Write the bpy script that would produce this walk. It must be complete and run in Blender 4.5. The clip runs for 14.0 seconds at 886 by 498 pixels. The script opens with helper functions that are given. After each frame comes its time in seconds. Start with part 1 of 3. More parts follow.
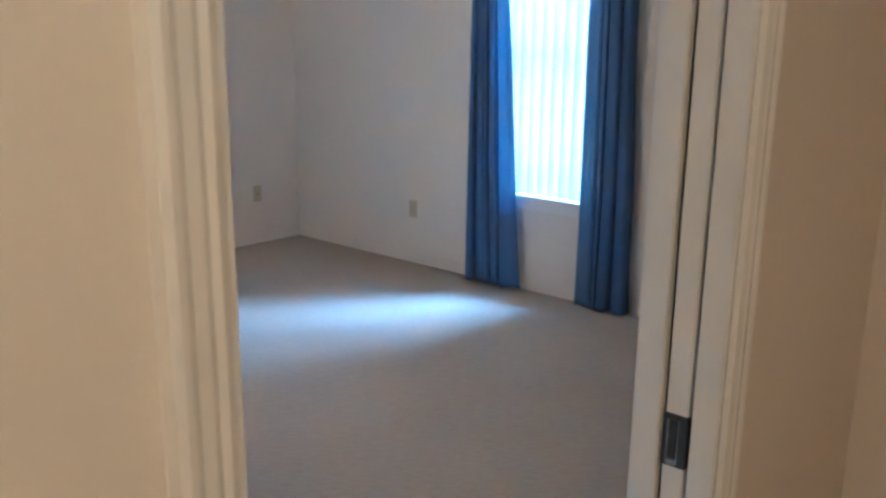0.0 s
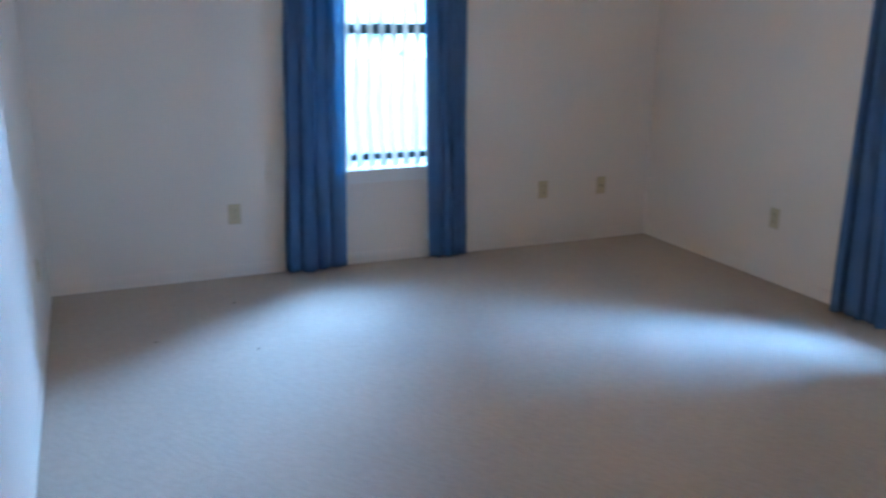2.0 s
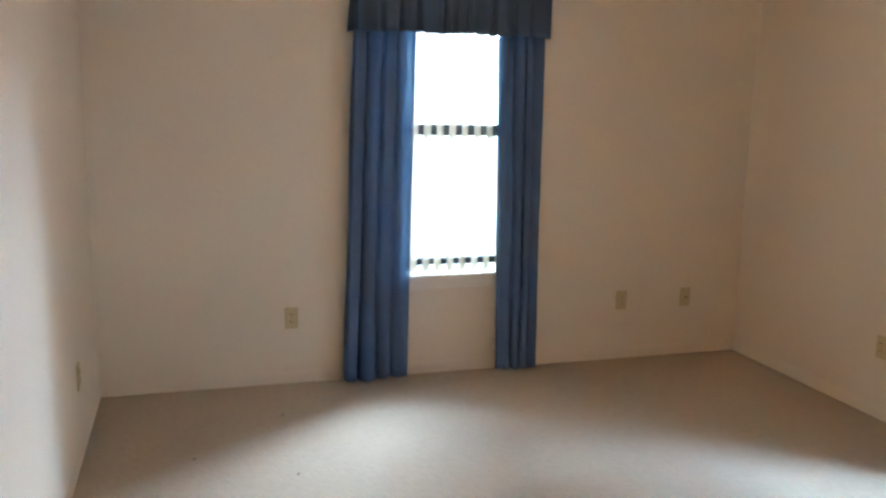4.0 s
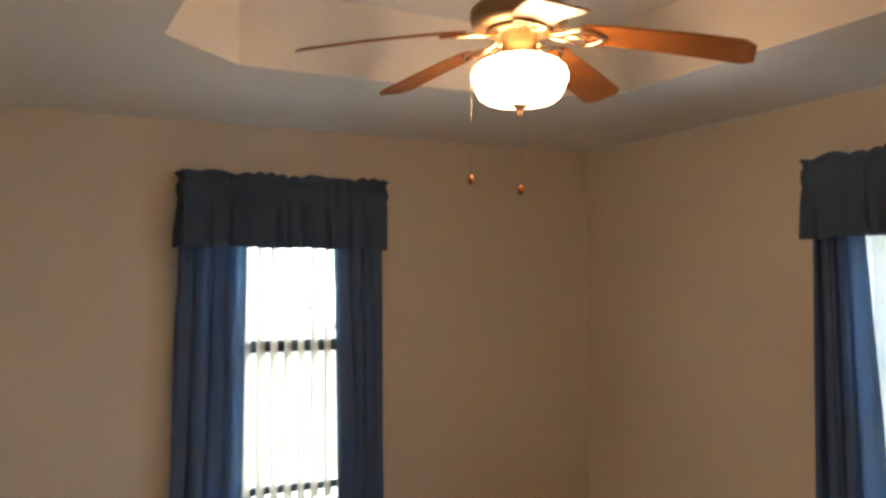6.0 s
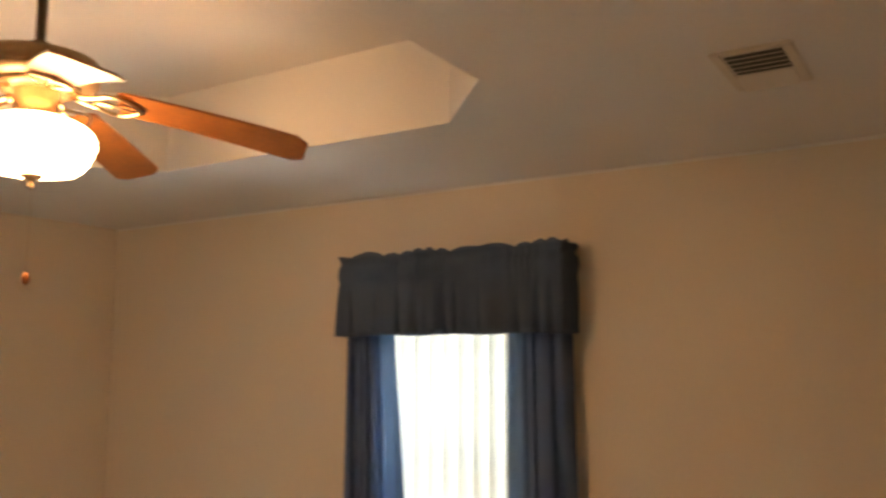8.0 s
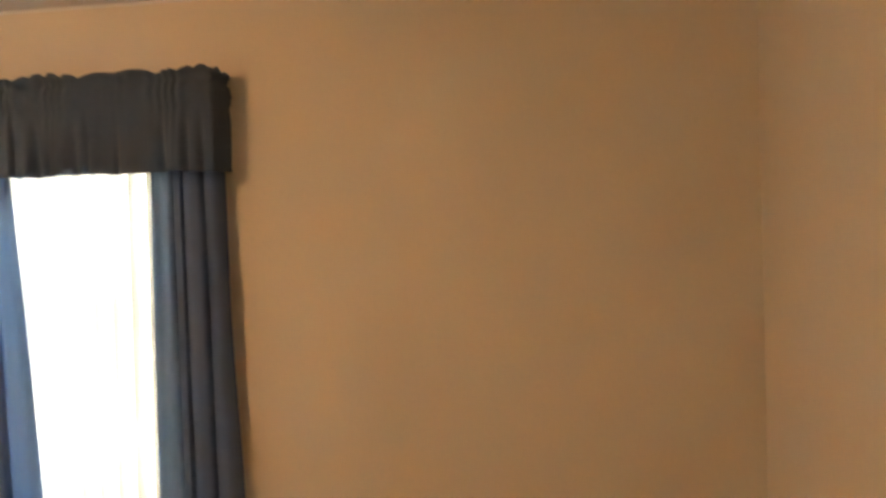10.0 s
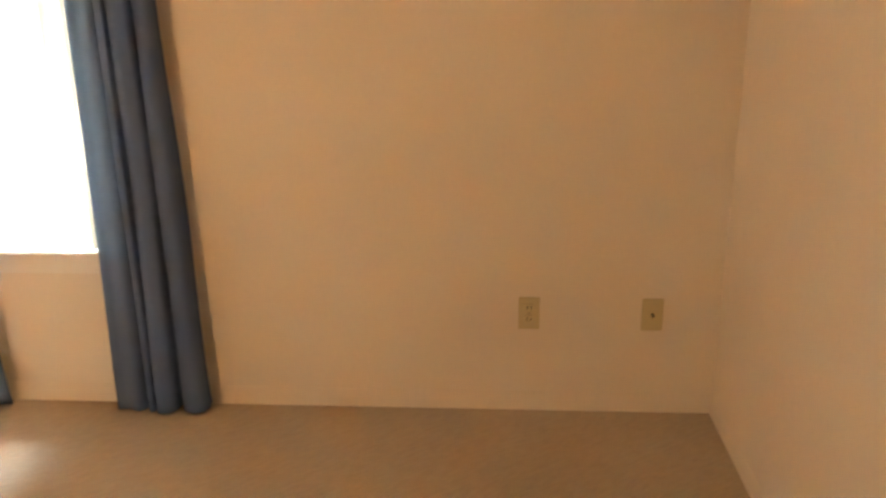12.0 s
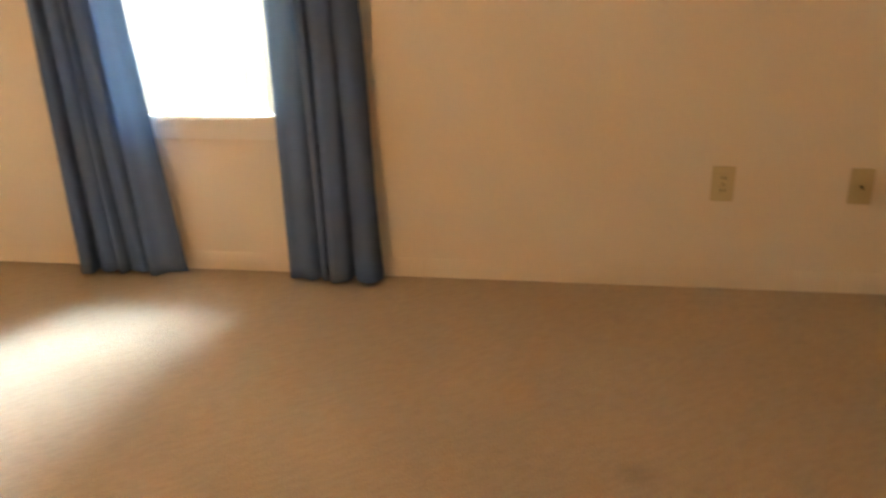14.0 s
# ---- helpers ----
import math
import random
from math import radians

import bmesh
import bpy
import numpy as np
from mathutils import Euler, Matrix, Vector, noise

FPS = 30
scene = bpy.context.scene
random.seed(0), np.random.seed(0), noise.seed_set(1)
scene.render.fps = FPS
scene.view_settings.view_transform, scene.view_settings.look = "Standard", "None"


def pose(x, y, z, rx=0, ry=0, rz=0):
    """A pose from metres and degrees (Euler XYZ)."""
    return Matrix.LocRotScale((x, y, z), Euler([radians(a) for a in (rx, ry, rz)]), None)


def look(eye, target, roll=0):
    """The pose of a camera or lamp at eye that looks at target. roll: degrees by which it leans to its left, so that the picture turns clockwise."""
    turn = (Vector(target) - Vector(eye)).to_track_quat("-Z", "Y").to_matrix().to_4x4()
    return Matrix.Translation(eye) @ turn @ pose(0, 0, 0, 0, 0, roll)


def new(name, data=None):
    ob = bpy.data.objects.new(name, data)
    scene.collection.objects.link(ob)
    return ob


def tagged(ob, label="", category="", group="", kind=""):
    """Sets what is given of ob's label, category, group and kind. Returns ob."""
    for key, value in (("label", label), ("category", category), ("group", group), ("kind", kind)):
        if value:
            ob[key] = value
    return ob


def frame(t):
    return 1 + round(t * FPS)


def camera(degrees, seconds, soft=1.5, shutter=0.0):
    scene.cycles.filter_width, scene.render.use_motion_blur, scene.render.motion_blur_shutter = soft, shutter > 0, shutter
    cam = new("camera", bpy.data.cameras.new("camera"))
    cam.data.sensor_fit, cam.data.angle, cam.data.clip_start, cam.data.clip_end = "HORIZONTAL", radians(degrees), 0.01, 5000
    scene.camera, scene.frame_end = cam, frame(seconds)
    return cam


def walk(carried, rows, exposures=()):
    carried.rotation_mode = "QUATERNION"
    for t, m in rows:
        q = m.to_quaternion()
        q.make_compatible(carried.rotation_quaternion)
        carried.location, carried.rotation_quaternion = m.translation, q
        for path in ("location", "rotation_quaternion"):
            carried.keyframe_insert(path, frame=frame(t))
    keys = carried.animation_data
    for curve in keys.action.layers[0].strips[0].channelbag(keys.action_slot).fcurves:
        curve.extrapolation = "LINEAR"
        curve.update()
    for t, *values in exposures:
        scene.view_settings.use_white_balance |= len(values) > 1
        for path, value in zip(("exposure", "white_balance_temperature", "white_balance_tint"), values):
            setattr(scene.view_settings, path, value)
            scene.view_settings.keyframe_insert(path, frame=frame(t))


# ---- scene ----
cam = camera(55.3, 14.0, 2.6, 0.4)
EXPOSURE = [(0, 0.71, 3600, 0), (1.0, 0.46, 3400, 1), (2.2, 0.29, 3750, 2), (4.3, 0.42, 5200, 4), (5.5, -0.03, 5500, 6), (6.5, -0.17, 6150, 9), (8.2, 0.29, 6600, 11), (10.3, 0.86, 7000, 11), (12.0, 1.28, 7000, 11), (13.5, 1.2, 6600, 8), (14.0, 1.1, 6700, 8)]
PATH = [
    (0, (-3.902, -4.825, 1.421), (-2.441, -3.548, 0.939), 0.6),
    (0.5, (-3.762, -4.802, 1.416), (-2.423, -3.408, 0.902), 0.3),
    (1, (-3.639, -4.722, 1.409), (-2.458, -3.195, 0.888), 0.7),
    (1.5, (-3.537, -4.639, 1.4), (-2.548, -2.983, 0.871), 0.1),
    (2, (-3.414, -4.594, 1.403), (-2.664, -2.817, 0.874), 0.4),
    (2.2, (-3.396, -4.575, 1.409), (-2.741, -2.762, 0.877), 0.7),
    (4.3, (-3.175, -4.309, 1.531), (-2.609, -2.415, 1.231), 0.9),
    (4.5, (-3.171, -4.289, 1.54), (-2.565, -2.401, 1.28), 0.4),
    (5, (-3.169, -4.216, 1.574), (-2.446, -2.357, 1.427), 0.1),
    (5.5, (-3.116, -4.199, 1.601), (-2.295, -2.376, 1.577), -0.0),
    (6, (-3.1, -4.149, 1.647), (-2.188, -2.369, 1.731), -0.2),
    (6.5, (-3.05, -4.135, 1.699), (-2.004, -2.439, 1.879), -0.2),
    (7, (-2.977, -4.088, 1.711), (-1.736, -2.537, 1.953), 0.25),
    (7.5, (-2.971, -4.028, 1.715), (-1.491, -2.708, 1.97), 0.3),
    (8, (-2.935, -3.962, 1.735), (-1.246, -2.899, 1.996), 0.1),
    (8.2, (-2.935, -3.955, 1.725), (-1.205, -3.023, 1.989), 0.0),
    (10.3, (-2.706, -3.836, 1.578), (-0.721, -3.62, 1.462), -1.8),
    (10.6, (-2.629, -3.811, 1.563), (-0.648, -3.654, 1.338), -2.1),
    (11, (-2.571, -3.799, 1.529), (-0.605, -3.683, 1.18), -1.1),
    (11.5, (-2.561, -3.761, 1.466), (-0.629, -3.679, 0.957), -1.2),
    (12, (-2.597, -3.708, 1.417), (-0.697, -3.597, 0.801), -0.5),
    (12.5, (-2.629, -3.659, 1.352), (-0.762, -3.414, 0.679), -0.8),
    (13, (-2.649, -3.575, 1.292), (-0.816, -3.195, 0.586), 0.55),
    (13.5, (-2.561, -3.375, 1.27), (-0.777, -2.902, 0.507), 0.36),
    (14, (-2.577, -3.392, 1.217), (-0.762, -3.086, 0.435), -1.9),
]
walk(cam, [(t, look(eye, target, roll)) for t, eye, target, roll in PATH], EXPOSURE)

# ---- light ----
world = bpy.data.worlds.new("sky")
scene.world = world
world.use_nodes = True
wn = world.node_tree.nodes
sky = wn.new("ShaderNodeTexSky")
sky.sky_type, sky.sun_disc = "NISHITA", False
sky.sun_elevation, sky.sun_rotation = radians(62), radians(200)
wn["Background"].inputs["Strength"].default_value = 0.15
world.node_tree.links.new(sky.outputs["Color"], wn["Background"].inputs["Color"])

sun = new("sun", bpy.data.lights.new("sun", "SUN"))
sun.data.energy, sun.data.angle, sun.data.color = 5.0, radians(1), (1, 0.96, 0.9)
sun.matrix_world = look((0, 0, 0), (0.35, 0.45, -1.0))

XC, XB, YA, YD, YDOOR = -3.666, 0.0, 0.0, -4.456, -4.232
H, HT = 2.44, 2.73
WA = (-2.24, -1.515)
WB = (-2.55, -1.82)
ZS, ZT = 0.555, 1.99
T, TE = 0.12, 0.2
YH = YDOOR - 0.14


def window_light(name, m, w, h, power, color=(0.86, 0.945, 1.0)):
    ob = new(name, bpy.data.lights.new(name, "AREA"))
    ob.data.shape, ob.data.size, ob.data.size_y = "RECTANGLE", w, h
    ob.data.energy, ob.data.color = power, color
    ob.matrix_world = m
    return ob


WCX, WCY = (WA[0] + WA[1]) / 2, (WB[0] + WB[1]) / 2
window_light("window_daylight_north", look((WCX + 2.0, 2.6, 3.0), (WCX, 0.0, 1.25)), 2.0, 2.1, 1350)
window_light("window_daylight_east", look((2.2, WCY - 1.2, 3.95), (0.0, WCY, 1.3)), 1.1, 1.7, 830, (0.68, 0.86, 1.0))
window_light("window_skylight_east", look((XB + TE + 0.02, WCY, 1.27), (0.0, WCY, 1.27)), 0.72, 1.42, 20)

# ---- materials ----
def mat(name, color, rough=0.6, metal=0.0, var=0.08, scale=6.0, bump=0.0, bump_scale=300.0, fine=0.0, fine_scale=120.0):
    m = bpy.data.materials.new(name)
    m.use_nodes = True
    nt = m.node_tree
    n, l = nt.nodes, nt.links
    b = n["Principled BSDF"]
    b.inputs["Roughness"].default_value, b.inputs["Metallic"].default_value = rough, metal
    co = n.new("ShaderNodeTexCoord")
    big = n.new("ShaderNodeTexNoise")
    big.inputs["Scale"].default_value, big.inputs["Detail"].default_value = scale, 4
    l.new(co.outputs["Object"], big.inputs["Vector"])
    small = n.new("ShaderNodeTexNoise")
    small.inputs["Scale"].default_value, small.inputs["Detail"].default_value = fine_scale, 2
    l.new(co.outputs["Object"], small.inputs["Vector"])
    ramp = n.new("ShaderNodeMapRange")
    ramp.inputs["From Min"].default_value, ramp.inputs["From Max"].default_value = 0.25, 0.75
    ramp.inputs["To Min"].default_value, ramp.inputs["To Max"].default_value = 1 - var, 1 + var
    l.new(big.outputs["Fac"], ramp.inputs["Value"])
    ramp2 = n.new("ShaderNodeMapRange")
    ramp2.inputs["From Min"].default_value, ramp2.inputs["From Max"].default_value = 0.25, 0.75
    ramp2.inputs["To Min"].default_value, ramp2.inputs["To Max"].default_value = 1 - fine, 1 + fine
    l.new(small.outputs["Fac"], ramp2.inputs["Value"])
    mul = n.new("ShaderNodeMath")
    mul.operation = "MULTIPLY"
    l.new(ramp.outputs["Result"], mul.inputs[0])
    l.new(ramp2.outputs["Result"], mul.inputs[1])
    mix = n.new("ShaderNodeVectorMath")
    mix.operation = "SCALE"
    mix.inputs[0].default_value = color
    l.new(mul.outputs["Value"], mix.inputs["Scale"])
    l.new(mix.outputs["Vector"], b.inputs["Base Color"])
    if bump:
        bn = n.new("ShaderNodeTexNoise")
        bn.inputs["Scale"].default_value, bn.inputs["Detail"].default_value = bump_scale, 3
        l.new(co.outputs["Object"], bn.inputs["Vector"])
        bp = n.new("ShaderNodeBump")
        bp.inputs["Strength"].default_value, bp.inputs["Distance"].default_value = bump, 0.004
        l.new(bn.outputs["Fac"], bp.inputs["Height"])
        l.new(bp.outputs["Normal"], b.inputs["Normal"])
    return m


def cloth(name, color, through_amount, weave=900.0, lit_through=None, open_weave=0.0):
    """Woven cloth that lets part of the light through; open_weave: the share of gaps between its threads."""
    m = mat(name, color, 0.9, 0, 0.06, 9, 0.25, weave, 0.08, weave * 0.6)
    n, l = m.node_tree.nodes, m.node_tree.links
    b, out = n["Principled BSDF"], n["Material Output"]
    tr = n.new("ShaderNodeBsdfTranslucent")
    if lit_through:
        tr.inputs["Color"].default_value = (*lit_through, 1)
    else:
        l.new(b.inputs["Base Color"].links[0].from_socket, tr.inputs["Color"])
    mx = n.new("ShaderNodeMixShader")
    mx.inputs["Fac"].default_value = through_amount
    l.new(b.outputs["BSDF"], mx.inputs[1])
    l.new(tr.outputs["BSDF"], mx.inputs[2])
    last = mx
    if open_weave:
        gap = n.new("ShaderNodeBsdfTransparent")
        gap.inputs["Color"].default_value = (0.68, 0.84, 0.95, 1)
        last = n.new("ShaderNodeMixShader")
        last.inputs["Fac"].default_value = open_weave
        l.new(mx.outputs["Shader"], last.inputs[1])
        l.new(gap.outputs["BSDF"], last.inputs[2])
    l.new(last.outputs["Shader"], out.inputs["Surface"])
    return m


WALL = mat("wall_paint", (0.745, 0.658, 0.53), 0.7, 0, 0.025, 1.6, 0.12, 160, 0.012, 60)
CEIL = mat("ceiling_paint", (0.78, 0.76, 0.72), 0.85, 0, 0.025, 2.0, 0.3, 220, 0.015, 90)
TRIM = mat("trim_paint", (0.78, 0.73, 0.64), 0.45, 0, 0.03, 5, 0.05, 90)
PLASTIC = mat("ivory_plastic", (0.55, 0.46, 0.25), 0.4, 0, 0.02)
# near-black, also stands in for shade in the door slots and the vent
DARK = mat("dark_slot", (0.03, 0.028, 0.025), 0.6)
BRASS = mat("antique_brass", (0.31, 0.215, 0.12), 0.42, 0.75, 0.12, 25, 0.03, 200)
BRIGHT_BRASS = mat("polished_brass", (0.74, 0.58, 0.38), 0.22, 1.0, 0.06, 30)
STEEL = mat("dark_steel", (0.12, 0.11, 0.09), 0.35, 1.0, 0.2, 60)
NICKEL = mat("worn_nickel", (0.42, 0.40, 0.36), 0.4, 1.0, 0.2, 60)
BRONZE = mat("bronze_frame", (0.085, 0.095, 0.1), 0.4, 0.3, 0.05)
CURTAIN = cloth("blue_curtain_cloth", (0.126, 0.19, 0.342), 0.15, 900.0, (0.135, 0.24, 0.39), 0.2)
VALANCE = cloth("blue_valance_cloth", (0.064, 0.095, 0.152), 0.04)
SLAT = cloth("white_blind_vinyl", (0.86, 0.82, 0.74), 0.5, 300)
SLAT_DENSE = cloth("cream_blind_vinyl", (0.86, 0.84, 0.78), 0.37, 300)
BLADE = mat("blade_wood", (0.27, 0.095, 0.02), 0.35, 0, 0.18, 14, 0.05, 120, 0.12, 70)
# ground tone raised to stand in for much stronger sunlight outside
GLARE_GROUND = mat("overexposed_ground", (0.78, 0.75, 0.66), 0.9, 0, 0.1, 0.6, 0.4, 60, 0.1, 20)
VENTP = mat("vent_enamel", (0.66, 0.60, 0.51), 0.55, 0.0, 0.04)

GLOW = bpy.data.materials.new("lit_opal_glass")
GLOW.use_nodes = True
gb = GLOW.node_tree.nodes["Principled BSDF"]
gb.inputs["Base Color"].default_value = (0.9, 0.85, 0.75, 1)
gb.inputs["Emission Color"].default_value = (1.0, 0.56, 0.26, 1)
gb.inputs["Emission Strength"].default_value = 35.0

HALL_GLOW = GLOW.copy()
HALL_GLOW.name = "lit_hall_glass"
HALL_GLOW.node_tree.nodes["Principled BSDF"].inputs["Emission Color"].default_value = (1.0, 0.545, 0.205, 1)
HALL_GLOW.node_tree.nodes["Principled BSDF"].inputs["Emission Strength"].default_value = 62.0

GLASS = bpy.data.materials.new("window_glass")
GLASS.use_nodes = True
gg = GLASS.node_tree.nodes["Principled BSDF"]
gg.inputs["Transmission Weight"].default_value, gg.inputs["Roughness"].default_value, gg.inputs["IOR"].default_value = 1.0, 0.0, 1.02

CARPET = mat("carpet_pile", (0.425, 0.347, 0.254), 0.95, 0, 0.07, 1.3, 0.0, 300, 0.05, 210)
cn, cl = CARPET.node_tree.nodes, CARPET.node_tree.links
cco = cn.new("ShaderNodeTexCoord")
cmap = cn.new("ShaderNodeMapping")
cmap.vector_type = "TEXTURE"
cmap.inputs["Scale"].default_value = (0.05, 0.014, 0.05)
cmap.inputs["Rotation"].default_value = (0, 0, radians(-53))
cl.new(cco.outputs["Object"], cmap.inputs["Vector"])
cw = cn.new("ShaderNodeTexNoise")
cw.inputs["Scale"].default_value, cw.inputs["Detail"].default_value, cw.inputs["Roughness"].default_value = 1.0, 3, 0.6
cl.new(cmap.outputs["Vector"], cw.inputs["Vector"])
cv = cn.new("ShaderNodeTexVoronoi")
cv.inputs["Scale"].default_value = 190
cl.new(cco.outputs["Object"], cv.inputs["Vector"])
cm = cn.new("ShaderNodeMath")
cm.operation = "ADD"
cl.new(cw.outputs["Fac"], cm.inputs[0])
cl.new(cv.outputs["Distance"], cm.inputs[1])
cb = cn.new("ShaderNodeBump")
cb.inputs["Strength"].default_value, cb.inputs["Distance"].default_value = 0.3, 0.009
cl.new(cm.outputs["Value"], cb.inputs["Height"])
cl.new(cb.outputs["Normal"], cn["Principled BSDF"].inputs["Normal"])
cr = cn.new("ShaderNodeMapRange")
cr.inputs["From Min"].default_value, cr.inputs["From Max"].default_value = 0.3, 0.62
cr.inputs["To Min"].default_value, cr.inputs["To Max"].default_value = 0.92, 1.04
cl.new(cw.outputs["Fac"], cr.inputs["Value"])
cst = cn.new("ShaderNodeVectorMath")
cst.operation = "DISTANCE"
cst.inputs[1].default_value = (-0.99, -3.55, 0)
cl.new(cco.outputs["Object"], cst.inputs[0])
csr = cn.new("ShaderNodeMapRange")
csr.inputs["From Min"].default_value, csr.inputs["From Max"].default_value = 0.01, 0.06
csr.inputs["To Min"].default_value, csr.inputs["To Max"].default_value = 0.85, 1.0
cl.new(cst.outputs["Value"], csr.inputs["Value"])
csm = cn.new("ShaderNodeMath")
csm.operation = "MULTIPLY"
cl.new(csr.outputs["Result"], csm.inputs[0])
cl.new(cr.outputs["Result"], csm.inputs[1])
cs = cn.new("ShaderNodeVectorMath")
cs.operation = "SCALE"
cl.new(cn["Principled BSDF"].inputs["Base Color"].links[0].from_socket, cs.inputs[0])
cl.new(csm.outputs["Value"], cs.inputs["Scale"])
cl.new(cs.outputs["Vector"], cn["Principled BSDF"].inputs["Base Color"])


# ---- mesh helpers ----
def box(bm, a, b, bevel=0.0):
    """A box from corner a to corner b, with rounded edges where bevel is given."""
    lo = [min(p, q) for p, q in zip(a, b)]
    hi = [max(p, q) for p, q in zip(a, b)]
    r = bmesh.ops.create_cube(bm, size=1)
    for v in r["verts"]:
        v.co = [lo[i] + (v.co[i] + 0.5) * (hi[i] - lo[i]) for i in range(3)]
    if bevel:
        edges = list({e for v in r["verts"] for e in v.link_edges})
        bmesh.ops.bevel(bm, geom=edges, offset=bevel, segments=2, affect="EDGES")


def lathe(bm, profile, steps=40, centre=(0, 0, 0)):
    """Turns a profile of (radius, height) round the z axis."""
    rings = []
    for r, z in profile:
        rings.append([bm.verts.new((centre[0] + max(r, 1e-4) * math.cos(2 * math.pi * k / steps),
                                    centre[1] + max(r, 1e-4) * math.sin(2 * math.pi * k / steps), centre[2] + z)) for k in range(steps)])
    for p, q in zip(rings, rings[1:]):
        for k in range(steps):
            bm.faces.new((p[k], p[(k + 1) % steps], q[(k + 1) % steps], q[k]))


def slab(bm, outline, z0, z1):
    """A prism over an outline of (x, y)."""
    low = [bm.verts.new((x, y, z0)) for x, y in outline]
    top = [bm.verts.new((x, y, z1)) for x, y in outline]
    bm.faces.new(low[::-1])
    bm.faces.new(top)
    n = len(low)
    for k in range(n):
        bm.faces.new((low[k], low[(k + 1) % n], top[(k + 1) % n], top[k]))


def tube(bm, path, r, sides=8):
    """A round bar along points."""
    pts = [Vector(p) for p in path]
    rings = []
    for k, p in enumerate(pts):
        d = (pts[min(k + 1, len(pts) - 1)] - pts[max(k - 1, 0)]).normalized()
        a = d.orthogonal().normalized() if k == 0 else (axis - d * axis.dot(d)).normalized()
        axis = a
        b = d.cross(a)
        rings.append([bm.verts.new(p + r * (math.cos(2 * math.pi * s / sides) * a + math.sin(2 * math.pi * s / sides) * b)) for s in range(sides)])
    for p, q in zip(rings, rings[1:]):
        for s in range(sides):
            bm.faces.new((p[s], p[(s + 1) % sides], q[(s + 1) % sides], q[s]))
    bm.faces.new(rings[0][::-1])
    bm.faces.new(rings[-1])


def part(name, bm, material, parent=None, label="", smooth=False):
    bmesh.ops.recalc_face_normals(bm, faces=bm.faces)
    me = bpy.data.meshes.new(name)
    bm.to_mesh(me)
    bm.free()
    me.materials.append(material)
    if smooth:
        for p in me.polygons:
            p.use_smooth = True
    ob = new(name, me)
    if parent:
        ob.parent = parent
    if label:
        ob["label"] = label
    return ob


def structure(name, bm, material, label, category):
    return tagged(part(name, bm, material), label, category, kind="structure")


def base(name, m, label, category, group=""):
    ob = new(name)
    ob.matrix_world = m
    return tagged(ob, label, category, group)


# ---- shell ----
bm = bmesh.new()
box(bm, (-6.2, -7.2, -0.1), (T, T, 0.0))
structure("floor", bm, CARPET, "grey-beige loop pile carpet over the whole floor", "carpet floor")


def pierced_wall(name, along, lo, hi, at, out, hole, label):
    """A wall along x or y with one window hole; at: inner face, out: outer face."""
    bm = bmesh.new()
    y0, y1 = hole
    for a, b, z0, z1 in ((lo, y0, 0, 2.9), (y1, hi, 0, 2.9), (y0, y1, 0, ZS), (y0, y1, ZT, 2.9)):
        if along == "x":
            box(bm, (a, at, z0), (b, out, z1))
        else:
            box(bm, (at, a, z0), (out, b, z1))
    return structure(name, bm, WALL, label, "wall")


pierced_wall("wall_north", "x", XC - T, XB + T, YA, YA + T, WA, "cream painted wall with one curtained window")
pierced_wall("wall_east", "y", YD - T, YA, XB, XB + TE, WB, "cream painted wall with one curtained window")
bm = bmesh.new()
box(bm, (XC - T, YH, 0), (XC, YA, 2.9))
structure("wall_west", bm, WALL, "cream painted plain side wall with an outlet", "wall")
bm = bmesh.new()
box(bm, (-1.9, YD - T, 0), (XB, YD, 2.9))
structure("wall_south", bm, WALL, "cream painted plain wall meeting the window wall", "wall")
bm = bmesh.new()
box(bm, (-2.0, YD - T, 0), (-1.9, YH, 2.9))
structure("wall_return", bm, WALL, "cream painted short wall beside the doorway", "wall")

# doorway with a pocket door
DX0, DX1 = -3.588, -2.755
bm = bmesh.new()
box(bm, (XC, YH, 0), (DX0 - 0.018, YDOOR, 2.9))
box(bm, (DX0 - 0.018, YH, 2.06), (DX1 + 0.018, YDOOR, 2.9))
box(bm, (DX1 + 0.018, YDOOR - 0.03, 0), (-1.9, YDOOR, 2.9))
box(bm, (DX1 + 0.018, YH, 0), (-1.9, YH + 0.03, 2.9))
structure("wall_doorway", bm, WALL, "cream painted wall with an open doorway to the hall", "wall")

door_frame = base("door_1", pose(0, 0, 0), "cream painted door frame with an open pocket door", "doorway")
door_frame["kind"] = "structure"
bm = bmesh.new()
box(bm, (DX0 - 0.018, YH, 0), (DX0, YDOOR, 2.06), 0.002)
part("jamb", bm, TRIM, door_frame)
YM = YDOOR - 0.0695
for y0, y1 in ((YM + 0.0250, YDOOR), (YH, YM - 0.0275)):
    bm = bmesh.new()
    box(bm, (DX1, y0, 0), (DX1 + 0.018, y1, 2.06), 0.002)
    part("split_jamb", bm, TRIM, door_frame)
bm = bmesh.new()
box(bm, (DX0, YH, 2.042), (DX1, YDOOR, 2.06), 0.002)
part("head_jamb", bm, TRIM, door_frame)


def casing(x, sign, y, out):
    """Moulded upright beside an opening: stepped profile, x at the opening's edge."""
    bm = bmesh.new()
    prof = [(0.005, 0), (0.005, 0.009), (0.012, 0.012), (0.018, 0.010), (0.024, 0.013), (0.034, 0.013), (0.040, 0.016), (0.046, 0.017), (0.052, 0.014), (0.053, 0)]
    slab(bm, [(x + sign * a, y + out * d) for a, d in prof], 0, 2.12)
    return part("casing", bm, TRIM, door_frame)


